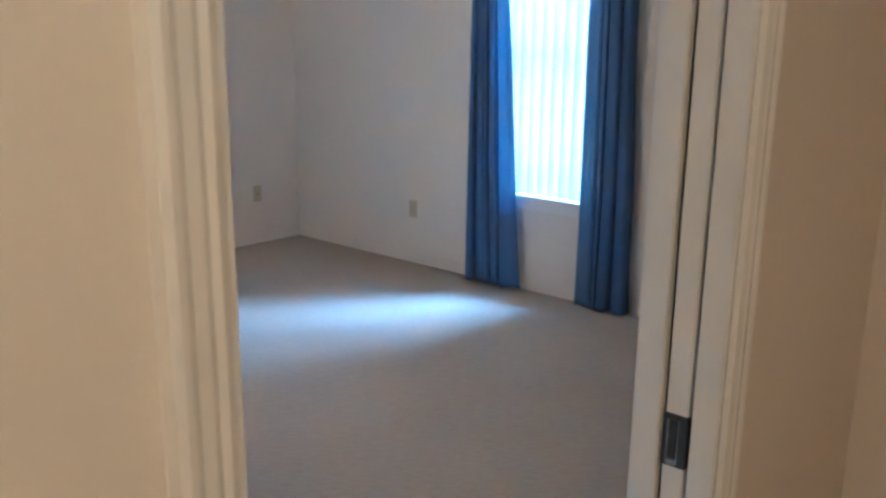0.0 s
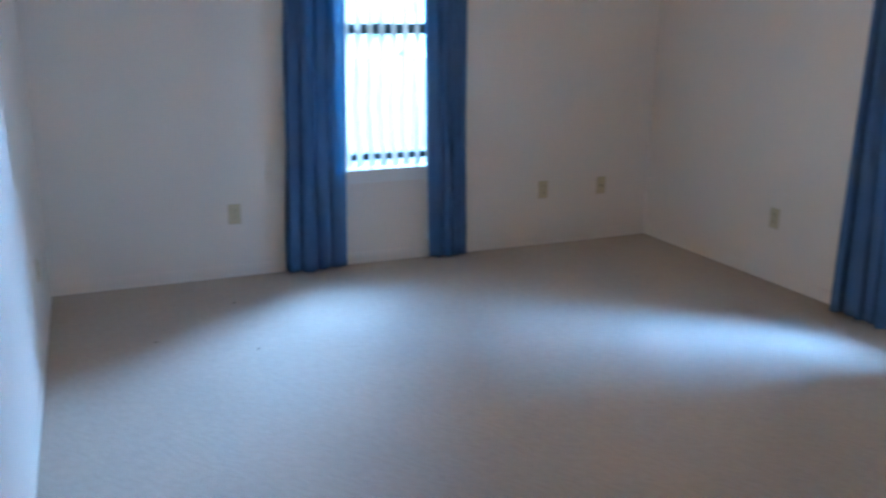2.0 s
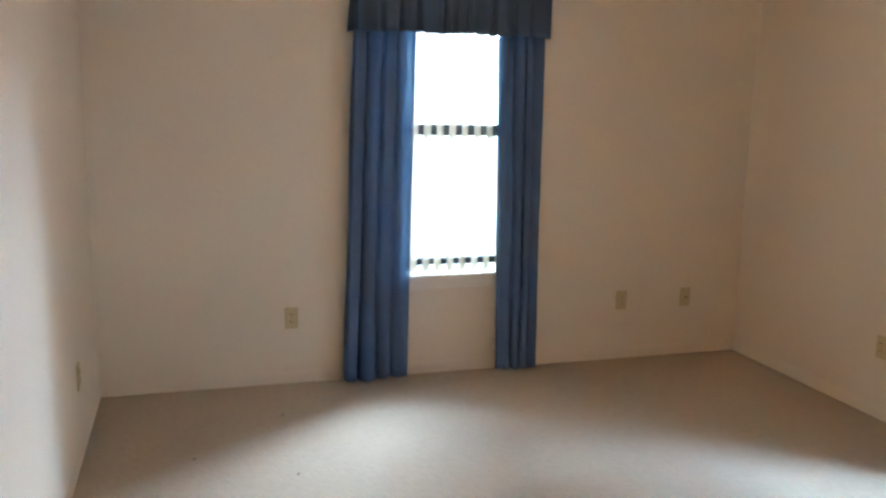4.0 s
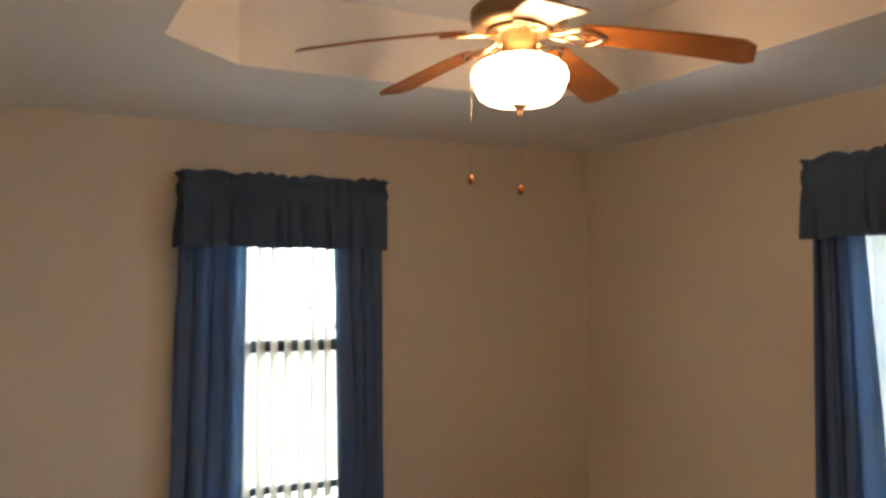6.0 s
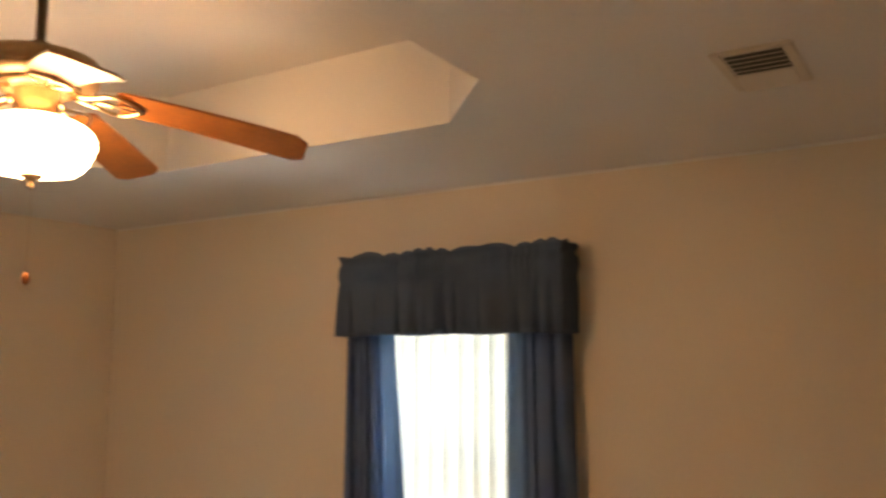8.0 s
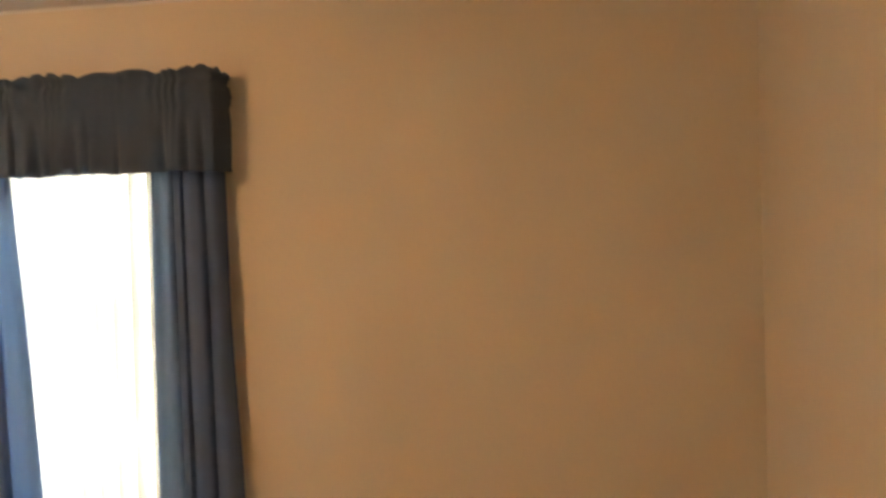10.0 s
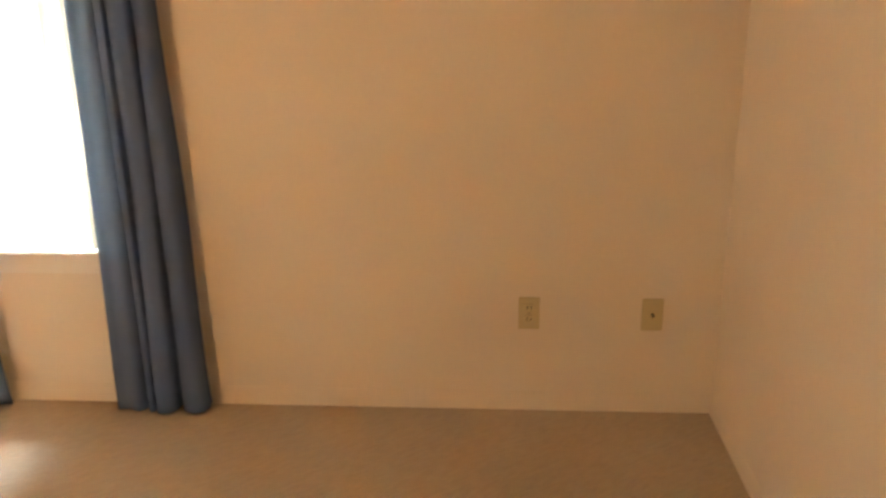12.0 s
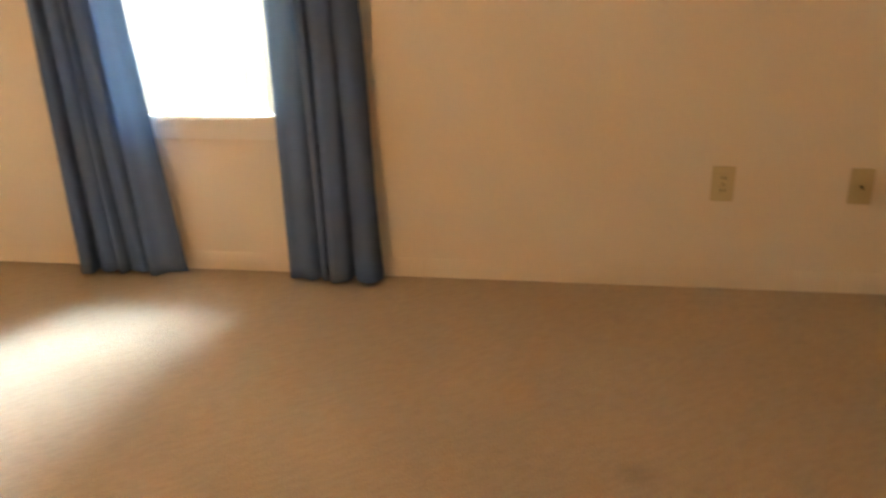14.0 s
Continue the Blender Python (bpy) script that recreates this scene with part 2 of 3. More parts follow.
for y, out in ((YH, -1), (YDOOR, 1)):
    casing(DX0 - 0.018 + 0.01, -1, y, out)
    casing(DX1 + 0.018 - 0.01, 1, y, out)
    bm = bmesh.new()
    box(bm, (DX0 - 0.012, y, 2.05), (DX1 + 0.012, y + out * 0.015, 2.115), 0.003)
    part("head_casing", bm, TRIM, door_frame)

# dark strips added in place of the shade inside the slots
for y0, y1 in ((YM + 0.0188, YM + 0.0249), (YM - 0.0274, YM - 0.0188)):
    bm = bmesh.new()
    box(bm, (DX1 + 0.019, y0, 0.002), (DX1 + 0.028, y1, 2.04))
    part("slot_shade", bm, DARK, door_frame, "dark strip standing in for shade deep in the door slot")
pocket_door = base("pocket_door", pose(DX1 + 0.008, YM, 0), "cream painted pocket door slid open into the wall", "door")
bm = bmesh.new()
box(bm, (0, -0.0185, 0.012), (0.78, 0.0185, 2.04), 0.002)
part("door_panel", bm, TRIM, pocket_door)
latch = bmesh.new()
box(latch, (-0.003, -0.0205, 0.77), (0.03, 0.0205, 0.858), 0.0015)
latch_ob = part("latch", latch, STEEL, pocket_door, "worn dark metal latch plate")
bm = bmesh.new()
box(bm, (-0.0045, -0.004, 0.786), (-0.002, 0.009, 0.846), 0.001)
part("latch_pull", bm, DARK, latch_ob, "black recessed edge pull")
for y in (0.0112, -0.0062):
    bm = bmesh.new()
    box(bm, (-0.0045, y - 0.0012, 0.774), (-0.002, y + 0.0012, 0.85), 0.0005)
    part("latch_strip", bm, NICKEL, latch_ob, "thin bright worn metal strip")
bm = bmesh.new()
box(bm, (-0.0045, -0.0045, 0.773), (-0.002, 0.0095, 0.783), 0.0005)
part("latch_bolt", bm, NICKEL, latch_ob, "worn nickel bolt end")

# hall behind the doorway
bm = bmesh.new()
box(bm, (-6.2, -7.2, 0), (-6.1, YH, 2.9))
box(bm, (-6.1, -7.2, 0), (-2.0, -7.1, 2.9))
box(bm, (-2.0, -7.2, 0), (-1.9, YD - T, 2.9))
box(bm, (-6.1, YH, 0), (XC - T, YH + 0.1, 2.9))
structure("wall_hall", bm, WALL, "cream painted walls of the hall outside", "wall")

# ceiling with an octagonal tray
TX0, TX1, TY0, TY1, CH = -2.678, -0.835, -2.934, -1.132, 0.30
OCT = [(TX0 + CH, TY0), (TX1 - CH, TY0), (TX1, TY0 + CH * 0.91), (TX1, TY1 - CH * 0.91), (TX1 - CH, TY1), (TX0 + CH, TY1), (TX0, TY1 - CH * 0.91), (TX0, TY0 + CH * 0.91)]
bm = bmesh.new()
rect = [(XC - T, YD - T), (XB + T, YD - T), (XB + T, YA + T), (XC - T, YA + T)]
outer = [bm.verts.new((x, y, H)) for x, y in rect]
low = [bm.verts.new((x, y, H)) for x, y in OCT]
for quad in ((outer[0], outer[1], low[1], low[0]), (outer[1], outer[2], low[3], low[2]), (outer[2], outer[3], low[5], low[4]), (outer[3], outer[0], low[7], low[6]),
             (outer[1], low[2], low[1]), (outer[2], low[4], low[3]), (outer[3], low[6], low[5]), (outer[0], low[0], low[7])):
    bm.faces.new(quad)
top = [bm.verts.new((x, y, HT)) for x, y in OCT]
for k in range(8):
    bm.faces.new((low[k], low[(k + 1) % 8], top[(k + 1) % 8], top[k]))
bm.faces.new(top)
ceiling_ob = structure("ceiling", bm, CEIL, "white textured ceiling with a raised octagonal tray", "ceiling")
bm = bmesh.new()
box(bm, (-6.2, -7.2, H), (-1.9, YD - T, H + 0.1))
box(bm, (-6.2, YD - T, H), (XC - T, YH + 0.1, H + 0.1))
structure("ceiling_hall", bm, CEIL, "white textured ceiling of the hall", "ceiling")
# unseen slab that shuts sky light out from above
bm = bmesh.new()
box(bm, (-6.2, -7.2, 2.9), (T, T, 3.0))
structure("roof", bm, CEIL, "unseen flat roof added to keep daylight out of the rooms", "roof")


# ---- baseboards ----
def skirting(name, a, b):
    """A low moulded board along a wall from a to b (room on the left of a -> b)."""
    d = (Vector(b) - Vector(a))
    n = Vector((-d.y, d.x)).normalized()
    bm = bmesh.new()
    prof = [(0, 0.002), (0.005, 0.002), (0.005, 0.04), (0.0035, 0.055), (0.0015, 0.067), (0, 0.07)]
    ends = []
    for p in (Vector(a), Vector(b)):
        ends.append([bm.verts.new((p.x + n.x * o, p.y + n.y * o, z)) for o, z in prof])
    m = len(prof)
    for k in range(m):
        bm.faces.new((ends[0][k], ends[0][(k + 1) % m], ends[1][(k + 1) % m], ends[1][k]))
    bm.faces.new(ends[0])
    bm.faces.new(ends[1][::-1])
    return structure(name, bm, WALL, "low cream painted baseboard along the wall", "baseboard")


skirting("baseboard_north", (XB, YA), (XC, YA))
skirting("baseboard_east", (XB, YD), (XB, YA))
skirting("baseboard_west", (XC, YA), (XC, YDOOR))
skirting("baseboard_south", (-1.9, YD), (XB, YD))


# ---- windows (built facing -y, hole centred on x = 0) ----
def window(name, m, width, label, deep=0.05):
    w = base(name, m, label, "window")
    w["kind"] = "structure"
    h = width / 2
    mid = 1.338
    for x0, x1, z0, z1, nm in ((-h, -h + 0.03, ZS, ZT, "window_frame"), (h - 0.03, h, ZS, ZT, "window_frame"), (-h + 0.03, h - 0.03, ZS + 0.046, ZS + 0.085, "bottom_rail"),
                               (-h + 0.03, h - 0.03, ZT - 0.045, ZT, "top_rail"), (-h + 0.03, h - 0.03, mid - 0.03, mid + 0.03, "meeting_rail")):
        bm = bmesh.new()
        box(bm, (x0, deep, z0), (x1, deep + 0.04, z1), 0.003)
        part(nm, bm, BRONZE, w)
    # lowest pane is added so outside brightness shows under the bottom rail
    for z0, z1, y in ((ZS + 0.004, ZS + 0.046, deep + 0.012), (ZS + 0.085, mid - 0.03, deep + 0.012), (mid + 0.03, ZT - 0.045, deep + 0.025)):
        bm = bmesh.new()
        box(bm, (-h + 0.03, y, z0), (h - 0.03, y + 0.004, z1))
        p = part("pane", bm, GLASS, w)
        p.visible_shadow = False
    bm = bmesh.new()
    box(bm, (-h - 0.03, -0.028, ZS - 0.022), (h + 0.03, 0.0, ZS + 0.004), 0.005)
    box(bm, (-h + 0.002, -0.004, ZS - 0.01), (h - 0.002, deep, ZS + 0.003))
    part("window_sill", bm, TRIM, w, "cream painted sill board")
    bm = bmesh.new()
    box(bm, (-h - 0.015, -0.012, ZS - 0.075), (h + 0.015, 0.0, ZS - 0.022), 0.003)
    part("apron", bm, TRIM, w)
    return w


def blind(m, width, turn, material):
    """Vertical slats hung from a head rail, each turned by that many degrees."""
    b = base("vertical_blind", m, "white vinyl vertical blind with open slats in the window", "blind")
    bm = bmesh.new()
    box(bm, (-width / 2 + 0.01, 0.0, ZT - 0.045), (width / 2 - 0.01, 0.045, ZT - 0.003), 0.004)
    part("head_rail", bm, SLAT, b)
    n = int(width / 0.07)
    for k in range(n):
        x = (k - (n - 1) / 2) * 0.07
        bm = bmesh.new()
        pts = [(-0.044 + 0.088 * s / 6, 0.010 * (1 - (2 * s / 6 - 1) ** 2)) for s in range(7)]
        slab(bm, [(px, py) for px, py in pts] + [(px, py - 0.0012) for px, py in pts[::-1]], ZS + 0.008, ZT - 0.05)
        ob = part("slat", bm, material, b)
        ob.location, ob.rotation_euler = (x, 0.022, 0), (0, 0, radians(turn + random.uniform(-2, 2)))
    return b


def drape(m, top, bottom, z0, z1, panels, depth, label, seed, backed):
    """A hanging cloth; top and bottom: its (from, to) along x at those heights; panels: the width and fullness of each fold;
    backed: the stretches of its width, from 0 to 1, that have a second layer gathered behind them."""
    rng = random.Random(seed)
    per, nz = 18, 40
    folds = len(panels)
    nx = folds * per
    total = sum(w for w, _ in panels)
    cuts = [sum(w for w, _ in panels[:k]) / total for k in range(folds + 1)]
    slope = [rng.uniform(-0.5, 0.5) for _ in range(folds)]
    sway = [0.0] + [rng.uniform(0.012, 0.028) * rng.choice((-1, 1)) for _ in range(folds - 1)] + [0.0]
    phase = [rng.uniform(0, 6) for _ in range(folds + 1)]
    front, back = [], []
    bm = bmesh.new()
    for j in range(nz + 1):
        v = j / nz
        z = z1 + (z0 - z1) * v
        rowf, rowb = [], []
        a = top[0] + (bottom[0] - top[0]) * v
        b = top[1] + (bottom[1] - top[1]) * v
        line = [c + sway[k] * math.sin(2.4 * v + phase[k]) for k, c in enumerate(cuts)]
        for i in range(nx + 1):
            k = min(i // per, folds - 1)
            f = (i - k * per) / per
            g = 0.5 - 0.5 * math.cos(math.pi * f)
            full = panels[k][1]
            u = line[k] + (line[k + 1] - line[k]) * g
            edge = abs(2 * g - 1)
            swell = 1 - edge ** (3.2 + 1.5 * math.sin(phase[k] + 2 * v))
            d = depth * (0.55 + 0.45 * v) * (full * (1.5 * swell - 0.75) + 0.5 * slope[k] * (2 * g - 1) * (1 - edge ** 4))
            d += 0.0045 * math.sin(23 * u + phase[k] + 1.5 * v) * (1 - edge ** 2) + 0.010 * noise.noise((u * 3, v * 2.2, seed))
            tuck = -0.010 * full * math.sin(2 * math.pi * g) * (0.4 + 0.6 * v) if 0 < i < nx else 0
            x = a + (b - a) * u + tuck + 0.007 * noise.noise((k, v * 2.5, seed + 4)) * math.sin(math.pi * u)
            zz = z + (0.014 * noise.noise((u * 5, seed, 0)) + 0.006 if j == nz else 0)
            rowf.append(bm.verts.new((x, -0.078 - d, zz)))
            rowb.append(bm.verts.new((x, -0.0765 - d, zz)))
        front.append(rowf)
        back.append(rowb)
    for j in range(nz):
        for i in range(nx):
            bm.faces.new((front[j][i], front[j][i + 1], front[j + 1][i + 1], front[j + 1][i]))
            bm.faces.new((back[j][i], back[j + 1][i], back[j + 1][i + 1], back[j][i + 1]))
    for j in range(nz):
        bm.faces.new((front[j][0], front[j + 1][0], back[j + 1][0], back[j][0]))
        bm.faces.new((front[j][nx], back[j][nx], back[j + 1][nx], front[j + 1][nx]))
    for i in range(nx):
        bm.faces.new((front[0][i], back[0][i], back[0][i + 1], front[0][i + 1]))
        bm.faces.new((front[nz][i], front[nz][i + 1], back[nz][i + 1], back[nz][i]))
    front_co = [[q.co.copy() for q in row] for row in front]
    ob = part("curtain", bm, CURTAIN, None, "", True)
    ob.matrix_world = m
    for lo, hi in backed:
        bm = bmesh.new()
        i0, i1 = round(lo * nx), round(hi * nx)
        for off in (0.016, 0.0175):
            rows = [[bm.verts.new((p.x + 0.004 * math.sin(j * 0.31), p.y + off, max(p.z, z0 + 0.012))) for p in front_co[j][i0:i1 + 1]] for j in range(nz + 1)]
            for p, q in zip(rows, rows[1:]):
                for i in range(i1 - i0):
                    bm.faces.new((p[i], p[i + 1], q[i + 1], q[i]))
        part("back_layer", bm, CURTAIN, ob, "second layer of gathered blue cloth", True)
    return tagged(ob, label, "curtain", "window curtains")


def valance(m, x0, x1, z0, z1, seed):
    """A gathered valance with returns to the wall, a shirred rod pocket and a ruffled heading."""
    v = base("valance", m, "gathered grey-blue cloth valance over the window curtains", "valance", "window valances")
    rng = random.Random(seed)
    D, n = 0.15, 300
    length = (x1 - x0) + 2 * D
    marks = [(length * (k + rng.uniform(0.1, 0.9)) / 13, rng.uniform(0.5, 1.2), rng.uniform(0.008, 0.02)) for k in range(13)]

    def ring(s):
        if s < D:
            return x0, -s, -1, 0
        if s > D + (x1 - x0):
            return x1, -(length - s), 1, 0
        return x0 + s - D, -D, 0, -1

    rows = [(z1 + 0.012, 0.012, 1), (z1, 0.0, 1), (z1 - 0.02, -0.008, 1), (z1 - 0.03, 0.002, 1), (z1 - 0.06, 0.008, 1), (z1 - 0.085, 0.004, 1), (z1 - 0.10, -0.002, 1), (z1 - 0.13, 0.004, 0), (z1 - 0.18, 0.008, 0), (z1 - 0.24, 0.011, 0), (z1 - 0.29, 0.013, 0), (z0, 0.014, 0)]
    bm = bmesh.new()
    sheets = []
    for side in (0, 0.003):
        sheet = []
        for z, out, tight in rows:
            row = []
            for i in range(n + 1):
                s = length * i / n
                x, y, nx, ny = ring(s)
                small = 0.0045 * math.sin(s * 170 + 3 * math.sin(s * 31)) * (0.7 + 0.5 * math.sin(s * 13 + seed))
                drop = max(0.0, min(1.0, (z1 - 0.1 - z) / 0.2))
                fold = sum(-0.05 * am * math.exp(-((s - mk) / wd) ** 2) for mk, am, wd in marks) * drop + 0.013 * math.sin(s * 42 + seed + 2 * math.sin(s * 9)) * drop
                o = out + (small if tight else small * 0.25) + fold - side
                zz = z + (0.013 * abs(math.sin(s * 37 + 2 * math.sin(s * 11))) + 0.006 * math.sin(s * 23 + seed) - 0.004 if z > z1 else 0) + (0.003 * math.sin(s * 20) if z == z0 else 0)
                row.append(bm.verts.new((x + nx * o, y + ny * o, zz)))
            sheet.append(row)
        sheets.append(sheet)
    for q, sheet in enumerate(sheets):
        for a, b in zip(sheet, sheet[1:]):
            for i in range(n):
                bm.faces.new((a[i], a[i + 1], b[i + 1], b[i]))
    f, g = sheets
    for i in range(n):
        bm.faces.new((f[0][i], g[0][i], g[0][i + 1], f[0][i + 1]))
        bm.faces.new((f[-1][i], f[-1][i + 1], g[-1][i + 1], g[-1][i]))
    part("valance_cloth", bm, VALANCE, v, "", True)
    bm = bmesh.new()
    tube(bm, [(x0 + 0.012, 0, z1 - 0.05), (x0 + 0.012, -D + 0.012, z1 - 0.05), (x1 - 0.012, -D + 0.012, z1 - 0.05), (x1 - 0.012, 0, z1 - 0.05)], 0.008)
    part("curtain_rod", bm, TRIM, v, "white metal curtain rod")
    return v


MA = pose(WCX, YA, 0)
MB = pose(XB, WCY, 0, 0, 0, -90)
window("window_1", MA, WA[1] - WA[0], "dark bronze single-hung window behind a vertical blind")
window("window_2", MB, WB[1] - WB[0], "dark bronze single-hung window behind a vertical blind", 0.13)
blind(MA, WA[1] - WA[0] - 0.02, 46, SLAT)
blind(MB, WB[1] - WB[0] - 0.02, 50, SLAT_DENSE)
# on wall A local x = world x - WCX; on wall B local x = WCY - world y
PANEL = "blue cloth curtain panel hanging to the carpet beside the window"
drape(MA, (-2.39 - WCX, -2.074 - WCX), (-2.446 - WCX, -2.10 - WCX), 0.012, 2.11, ((0.2, 0.8), (0.3, 0.7), (0.2, 0.5), (0.3, 0.4)), 0.05, PANEL, 3, ((0.0, 0.46), (0.54, 0.88)))
drape(MA, (-1.639 - WCX, -1.372 - WCX), (-1.592 - WCX, -1.357 - WCX), 0.012, 2.11, ((0.33, 0.4), (0.27, 0.65), (0.12, 0.6), (0.28, 0.8)), 0.05, PANEL, 5, ((0.2, 1.0),))
drape(MB, (WCY + 1.695, WCY + 1.905), (WCY + 1.69, WCY + 2.065), 0.012, 2.11, ((0.09, 0.9), (0.24, 0.55), (0.09, 0.7), (0.2, 0.45), (0.38, 0.3)), 0.05, PANEL, 8, ((0.0, 0.8),))
drape(MB, (WCY + 2.455, WCY + 2.695), (WCY + 2.437, WCY + 2.76), 0.012, 2.11, ((0.34, 0.35), (0.1, 0.45), (0.29, 0.6), (0.27, 0.6)), 0.05, PANEL, 11, ((0.2, 1.0),))
valance(MA, -2.392 - WCX, -1.375 - WCX, 1.827, 2.165, 2)
valance(MB, WCY + 1.69, WCY + 2.712, 1.83, 2.15, 7)


# ---- outlets ----
def outlet(m, coax=False):
    o = base("wall_outlet", m, "ivory plastic cable outlet plate low on the wall" if coax else "ivory plastic electrical outlet plate low on the wall", "outlet", "wall outlets")
    bm = bmesh.new()
    box(bm, (-0.035, -0.006, -0.057), (0.035, 0.0, 0.057), 0.003)
    part("plate", bm, PLASTIC, o)
    if coax:
        bm = bmesh.new()
        bmesh.ops.create_cone(bm, cap_ends=True, segments=12, radius1=0.005, radius2=0.0045, depth=0.012, matrix=pose(0, -0.011, 0, 90))
        part("connector", bm, STEEL, o, "metal cable connector")
    else:
        for z in (0.02, -0.02):
            bm = bmesh.new()
            box(bm, (-0.017, -0.009, z - 0.014), (0.017, -0.006, z + 0.014), 0.004)
            r = part("receptacle", bm, PLASTIC, o)
            for x in (-0.006, 0.006):
                bm = bmesh.new()
                box(bm, (x - 0.0015, -0.0095, z - 0.004), (x + 0.0015, -0.0085, z + 0.007))
                part("slot", bm, DARK, r)
        bm = bmesh.new()
        bmesh.ops.create_cone(bm, cap_ends=True, segments=10, radius1=0.003, radius2=0.0025, depth=0.002, matrix=pose(0, -0.0065, 0, 90))
        part("screw", bm, STEEL, o)
    return o


ZO = 0.357
for x in (-2.714, -0.793):
    outlet(pose(x, YA, ZO))
outlet(pose(-0.366, YA, ZO), True)
for y in (-1.156, -3.838):
    outlet(pose(XB, y, ZO, 0, 0, -90))
outlet(pose(XB, -4.239, ZO, 0, 0, -90), True)
outlet(pose(XC, -0.74, ZO, 0, 0, 90))

# ---- ceiling vent ----
vent = base("ceiling_vent", pose(-0.857, -3.566, H), "cream enamelled ceiling air vent with slanted louvres", "vent")
for a, b in (((-0.153, -0.092), (0.153, -0.066)), ((-0.153, 0.066), (0.153, 0.092)), ((-0.153, -0.066), (-0.126, 0.066)), ((0.126, -0.066), (0.153, 0.066))):
    bm = bmesh.new()
    box(bm, (*a, -0.008), (*b, 0.0), 0.003)
    part("vent_frame", bm, VENTP, vent)
# dark sheet for the shade of the duct; the ceiling has no opening
bm = bmesh.new()
box(bm, (-0.126, -0.066, -0.002), (0.126, 0.066, -0.0005))
part("duct_shade", bm, DARK, vent)
for k in range(8):
    bm = bmesh.new()
    w = 0.006 if k < 5 else 0.017
    box(bm, (-w, -0.066, -0.0008), (w, 0.066, 0.0008))
    ob = part("slat", bm, VENTP, vent)
    ob.location, ob.rotation_euler = (-0.110 + 0.0314 * k, 0, -0.011), (0, radians(-20 if k < 5 else 28), 0)

# ---- ceiling fan ----
FX, FY = -1.757, -2.033
fan = base("ceiling_fan", pose(FX, FY, 0), "antique brass ceiling fan with wooden blades and lit opal globe", "ceiling fan")


def turned(name, profile, material, label="", steps=44, parent=None):
    bm = bmesh.new()
    lathe(bm, profile, steps)
    return part(name, bm, material, parent or fan, label, True)


turned("canopy", [(0, HT), (0.068, HT), (0.072, HT - 0.015), (0.066, HT - 0.03), (0.045, HT - 0.062), (0.034, HT - 0.07), (0.034, HT - 0.078), (0, HT - 0.078)], BRASS)
turned("downrod", [(0, HT - 0.07), (0.0125, HT - 0.07), (0.0125, 2.520), (0.024, 2.516), (0.026, 2.478), (0, 2.478)], BRASS, "", 20)
turned("motor_housing", [(0, 2.482), (0.05, 2.481), (0.115, 2.477), (0.139, 2.470), (0.146, 2.460), (0.146, 2.438), (0.140, 2.432), (0.1445, 2.427), (0.1445, 2.418), (0.12, 2.406), (0, 2.404)], BRASS, "", 56)
turned("flywheel", [(0, 2.406), (0.10, 2.404), (0.10, 2.394), (0.06, 2.39), (0, 2.39)], BRASS)
turned("switch_housing", [(0, 2.392), (0.054, 2.390), (0.054, 2.336), (0.062, 2.331), (0.062, 2.322), (0, 2.322)], BRIGHT_BRASS)
turned("globe", [(0.058, 2.326), (0.085, 2.319), (0.116, 2.306), (0.136, 2.289), (0.1435, 2.270), (0.143, 2.252), (0.137, 2.240), (0.130, 2.219), (0.118, 2.201), (0.101, 2.189), (0.07, 2.182), (0, 2.178)], GLOW, "lit white opal glass shade", 56)
turned("finial", [(0, 2.185), (0.03, 2.182), (0.026, 2.174), (0.011, 2.168), (0.006, 2.160), (0.009, 2.154), (0.005, 2.147), (0, 2.144)], BRASS, "", 20)
ROOT = 2.388
# each blade is bent so that its tip fits the camera's view
for k, tip in enumerate((2.285, 2.335, 2.325, 2.290, 2.268)):
    turn = pose(0, 0, ROOT, 0, 0, 174 - 72 * k)

    def fitted_drop(r, drop=ROOT - tip):
        return -drop * max(0.0, (r - 0.1) / 0.54) ** 1.25

    bm = bmesh.new()
    edge = [(0.19, 0.045), (0.205, 0.056), (0.28, 0.058), (0.36, 0.060), (0.44, 0.063), (0.52, 0.066), (0.60, 0.068), (0.632, 0.068), (0.662, 0.044)]
    tilt = math.tan(radians(12))
    for z in (-0.003, 0.003):
        rows = [[bm.verts.new((r, w * c, fitted_drop(r) - w * c * tilt + z)) for c in (-1, 0, 1)] for r, w in edge]
        for a, b in zip(rows, rows[1:]):
            for c in (0, 1):
                bm.faces.new((a[c], b[c], b[c + 1], a[c + 1]))
        if z < 0:
            under = rows
    rim = lambda q: [v[0] for v in q] + [q[-1][1]] + [v[2] for v in q[::-1]] + [q[0][1]]
    lo, hi = rim(under), rim(rows)
    for p in range(len(lo)):
        q = (p + 1) % len(lo)
        bm.faces.new((lo[p], lo[q], hi[q], hi[p]))
    bl = part("blade", bm, BLADE, fan)
    bl.matrix_local = turn
    bm = bmesh.new()
    for sgn in (-1, 1):
        path = [(0.075, 0.010), (0.11, 0.014), (0.14, 0.024), (0.165, 0.042), (0.19, 0.046), (0.215, 0.036), (0.235, 0.016), (0.25, 0.004)]
        tube(bm, [(r, sgn * w, fitted_drop(r) - sgn * w * tilt - 0.010 + (0.012 if r < 0.1 else 0)) for r, w in path], 0.006)
    tube(bm, [(r, 0, fitted_drop(r) - 0.010) for r in (0.13, 0.17, 0.21, 0.25)], 0.006)
    arm = part("blade_arm", bm, BRIGHT_BRASS, fan, "", True)
    arm.matrix_local = turn
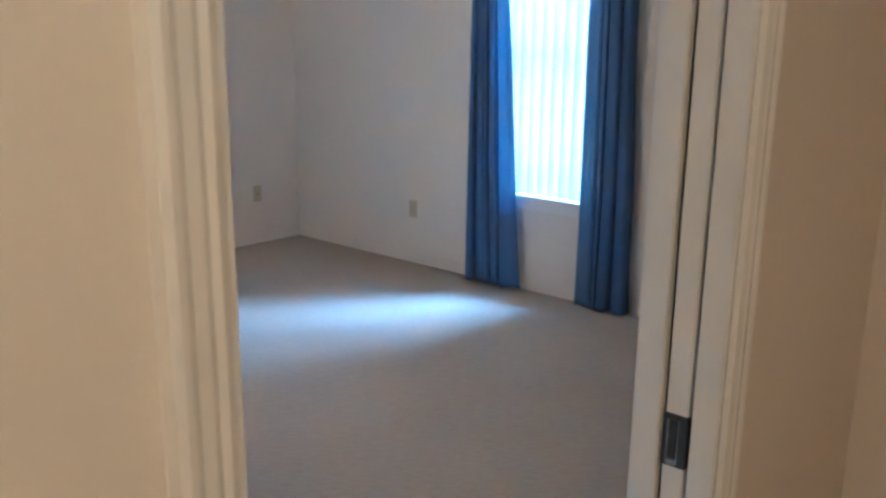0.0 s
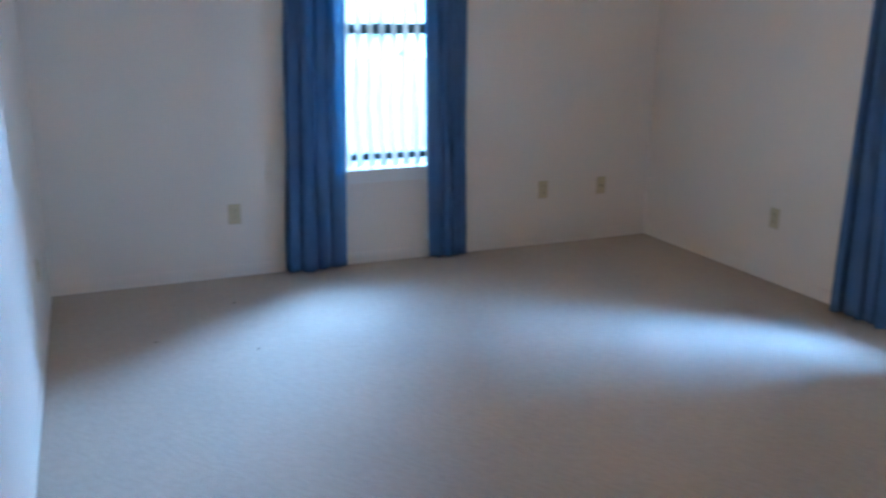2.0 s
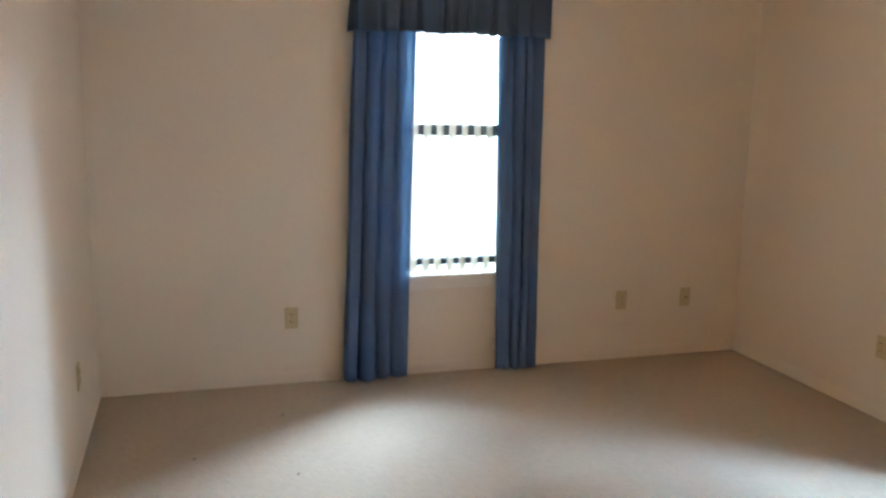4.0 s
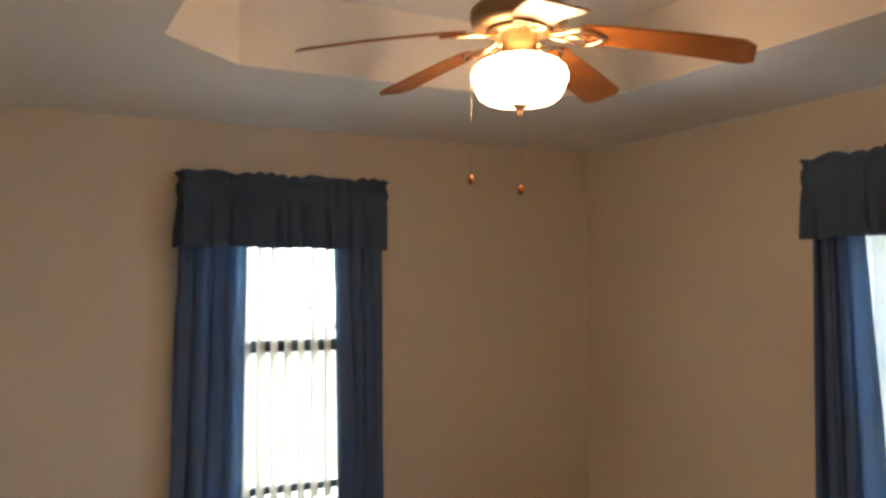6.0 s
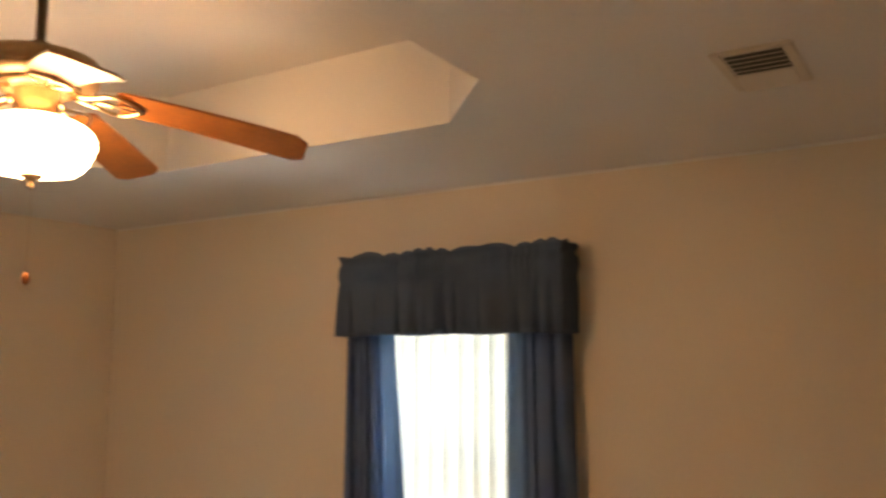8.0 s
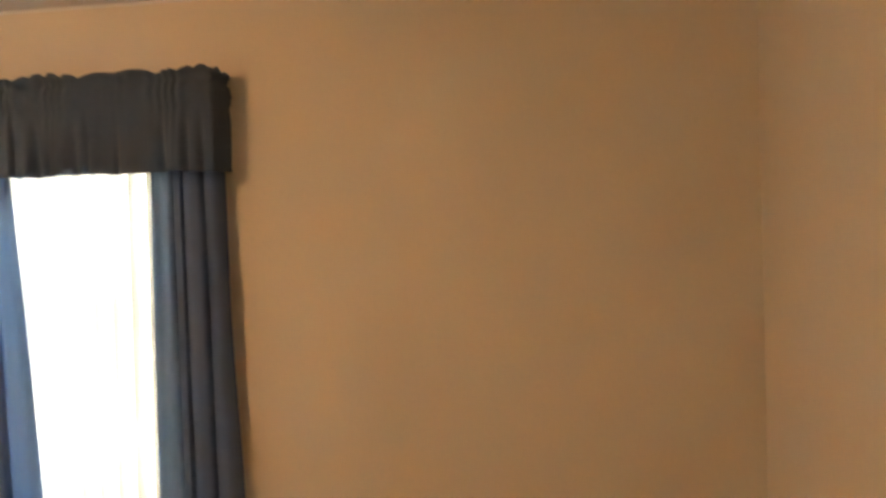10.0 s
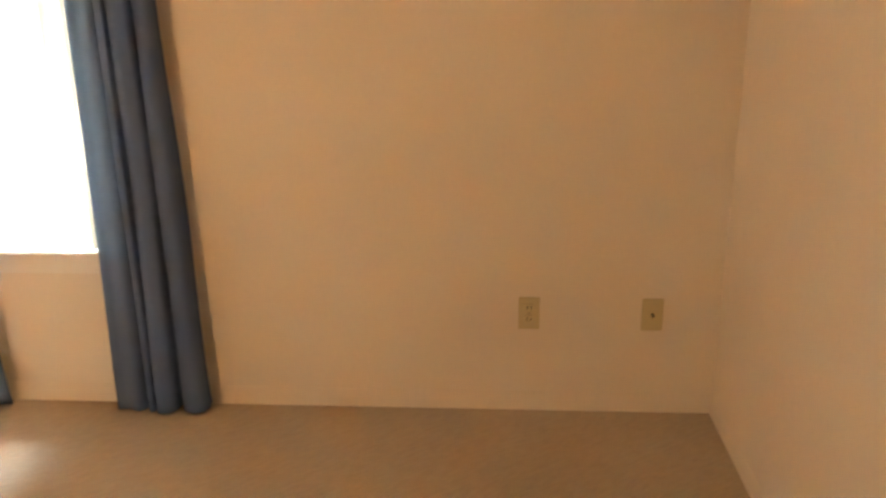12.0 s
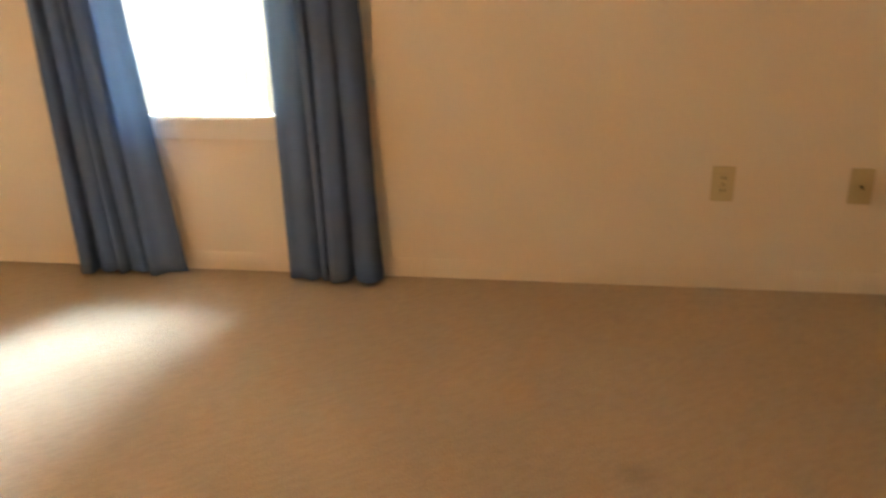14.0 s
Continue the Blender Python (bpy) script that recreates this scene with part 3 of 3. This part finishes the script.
for path, z in (([(-0.045, 0.031, 2.35), (-0.10, 0.068, 2.33), (-0.124, 0.076, 2.29), (-0.124, 0.076, 1.972)], 1.972), ([(0.002, 0, 2.145), (0.002, 0, 1.940)], 1.940)):
    bm = bmesh.new()
    tube(bm, path, 0.0005, 6)
    ch = part("pull_chain", bm, BRIGHT_BRASS, fan)
    x, y, _ = path[-1]
    bm = bmesh.new()
    lathe(bm, [(0, 0.014), (0.005, 0.012), (0.0095, 0.002), (0.009, -0.012), (0, -0.018)], 14, (x, y, z - 0.012))
    part("chain_knob", bm, BLADE, ch, "small wooden pull knob", True)

# ---- hall lamp ----
hall_lamp = base("hall_ceiling_light", pose(-4.3, -5.3, H), "round lit glass ceiling light in the hall", "ceiling light")
turned("lamp_base", [(0, 0), (0.15, 0), (0.15, -0.03), (0, -0.03)], BRASS, "", 32, hall_lamp)
turned("lamp_shade", [(0.14, -0.03), (0.15, -0.05), (0.12, -0.09), (0.06, -0.11), (0, -0.115)], HALL_GLOW, "lit glass bowl", 32, hall_lamp)

# ---- small things ----
LINTS = ((-2.811, -0.45, 0.006), (-3.219, -0.863, 0.006), (-2.816, -1.11, 0.006))
cleat = base("cord_cleat", pose(-1.585, YA, 0.14), "white plastic blind cord tensioner fixed low on the wall", "cord cleat")
bm = bmesh.new()
box(bm, (-0.010, -0.016, -0.028), (0.010, 0.0, 0.028), 0.004)
part("body", bm, SLAT, cleat)
bm = bmesh.new()
tube(bm, [(-0.004, -0.012, 0.02), (-0.005, -0.012, 1.76)], 0.0015, 6)
tube(bm, [(0.004, -0.012, 0.02), (0.005, -0.012, 1.76)], 0.0015, 6)
part("cord", bm, SLAT, cleat, "thin white blind cord")
LINT = mat("dark_lint", (0.06, 0.05, 0.045), 0.9)
for x, y, r in LINTS:
    bm = bmesh.new()
    bmesh.ops.create_icosphere(bm, subdivisions=1, radius=r)
    for v in bm.verts:
        v.co = (v.co.x * 1.6 + 0.002 * noise.noise(v.co * 200), v.co.y * 0.8, v.co.z * 0.45)
    ob = tagged(part("lint", bm, LINT), "small dark lint speck lying on the carpet", "lint", "lint specks")
    ob.matrix_world = pose(x, y, r * 0.3, 0, 0, 40)

# added strip that puts the highlight along the ceiling joint into the shape
bm = bmesh.new()
box(bm, (XB - 0.006, YD, H - 0.012), (XB, YA, H - 0.001), 0.002)
structure("trim", bm, CEIL, "thin white strip standing in for a highlight where wall meets ceiling", "trim")

# ---- outside ----
bm = bmesh.new()
slab(bm, [(-400, -400), (400, -400), (400, 400), (-400, 400)], -0.6, -0.25)
structure("ground", bm, GLARE_GROUND, "pale ground around the house, its tone raised for overexposed daylight", "ground")

# flat sheets that glow; the overexposed daylight is put into their emission
BACK = bpy.data.materials.new("glowing_garden")
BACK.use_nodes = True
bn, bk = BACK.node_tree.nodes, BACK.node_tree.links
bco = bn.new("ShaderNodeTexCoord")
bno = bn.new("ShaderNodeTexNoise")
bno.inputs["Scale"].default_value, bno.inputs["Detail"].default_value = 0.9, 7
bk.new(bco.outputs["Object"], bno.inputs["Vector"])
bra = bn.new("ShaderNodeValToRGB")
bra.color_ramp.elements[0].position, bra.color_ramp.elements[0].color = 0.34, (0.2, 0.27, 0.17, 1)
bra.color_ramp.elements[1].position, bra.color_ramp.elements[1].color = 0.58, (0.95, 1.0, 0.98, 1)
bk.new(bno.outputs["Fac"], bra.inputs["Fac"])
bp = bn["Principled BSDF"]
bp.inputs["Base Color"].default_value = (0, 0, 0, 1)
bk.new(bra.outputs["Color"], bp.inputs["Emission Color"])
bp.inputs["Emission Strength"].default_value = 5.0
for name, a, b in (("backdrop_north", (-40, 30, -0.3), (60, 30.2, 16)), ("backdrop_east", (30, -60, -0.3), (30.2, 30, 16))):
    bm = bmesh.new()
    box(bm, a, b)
    structure(name, bm, BACK, "glowing sheet with overexposed garden greenery in the distance", "backdrop")
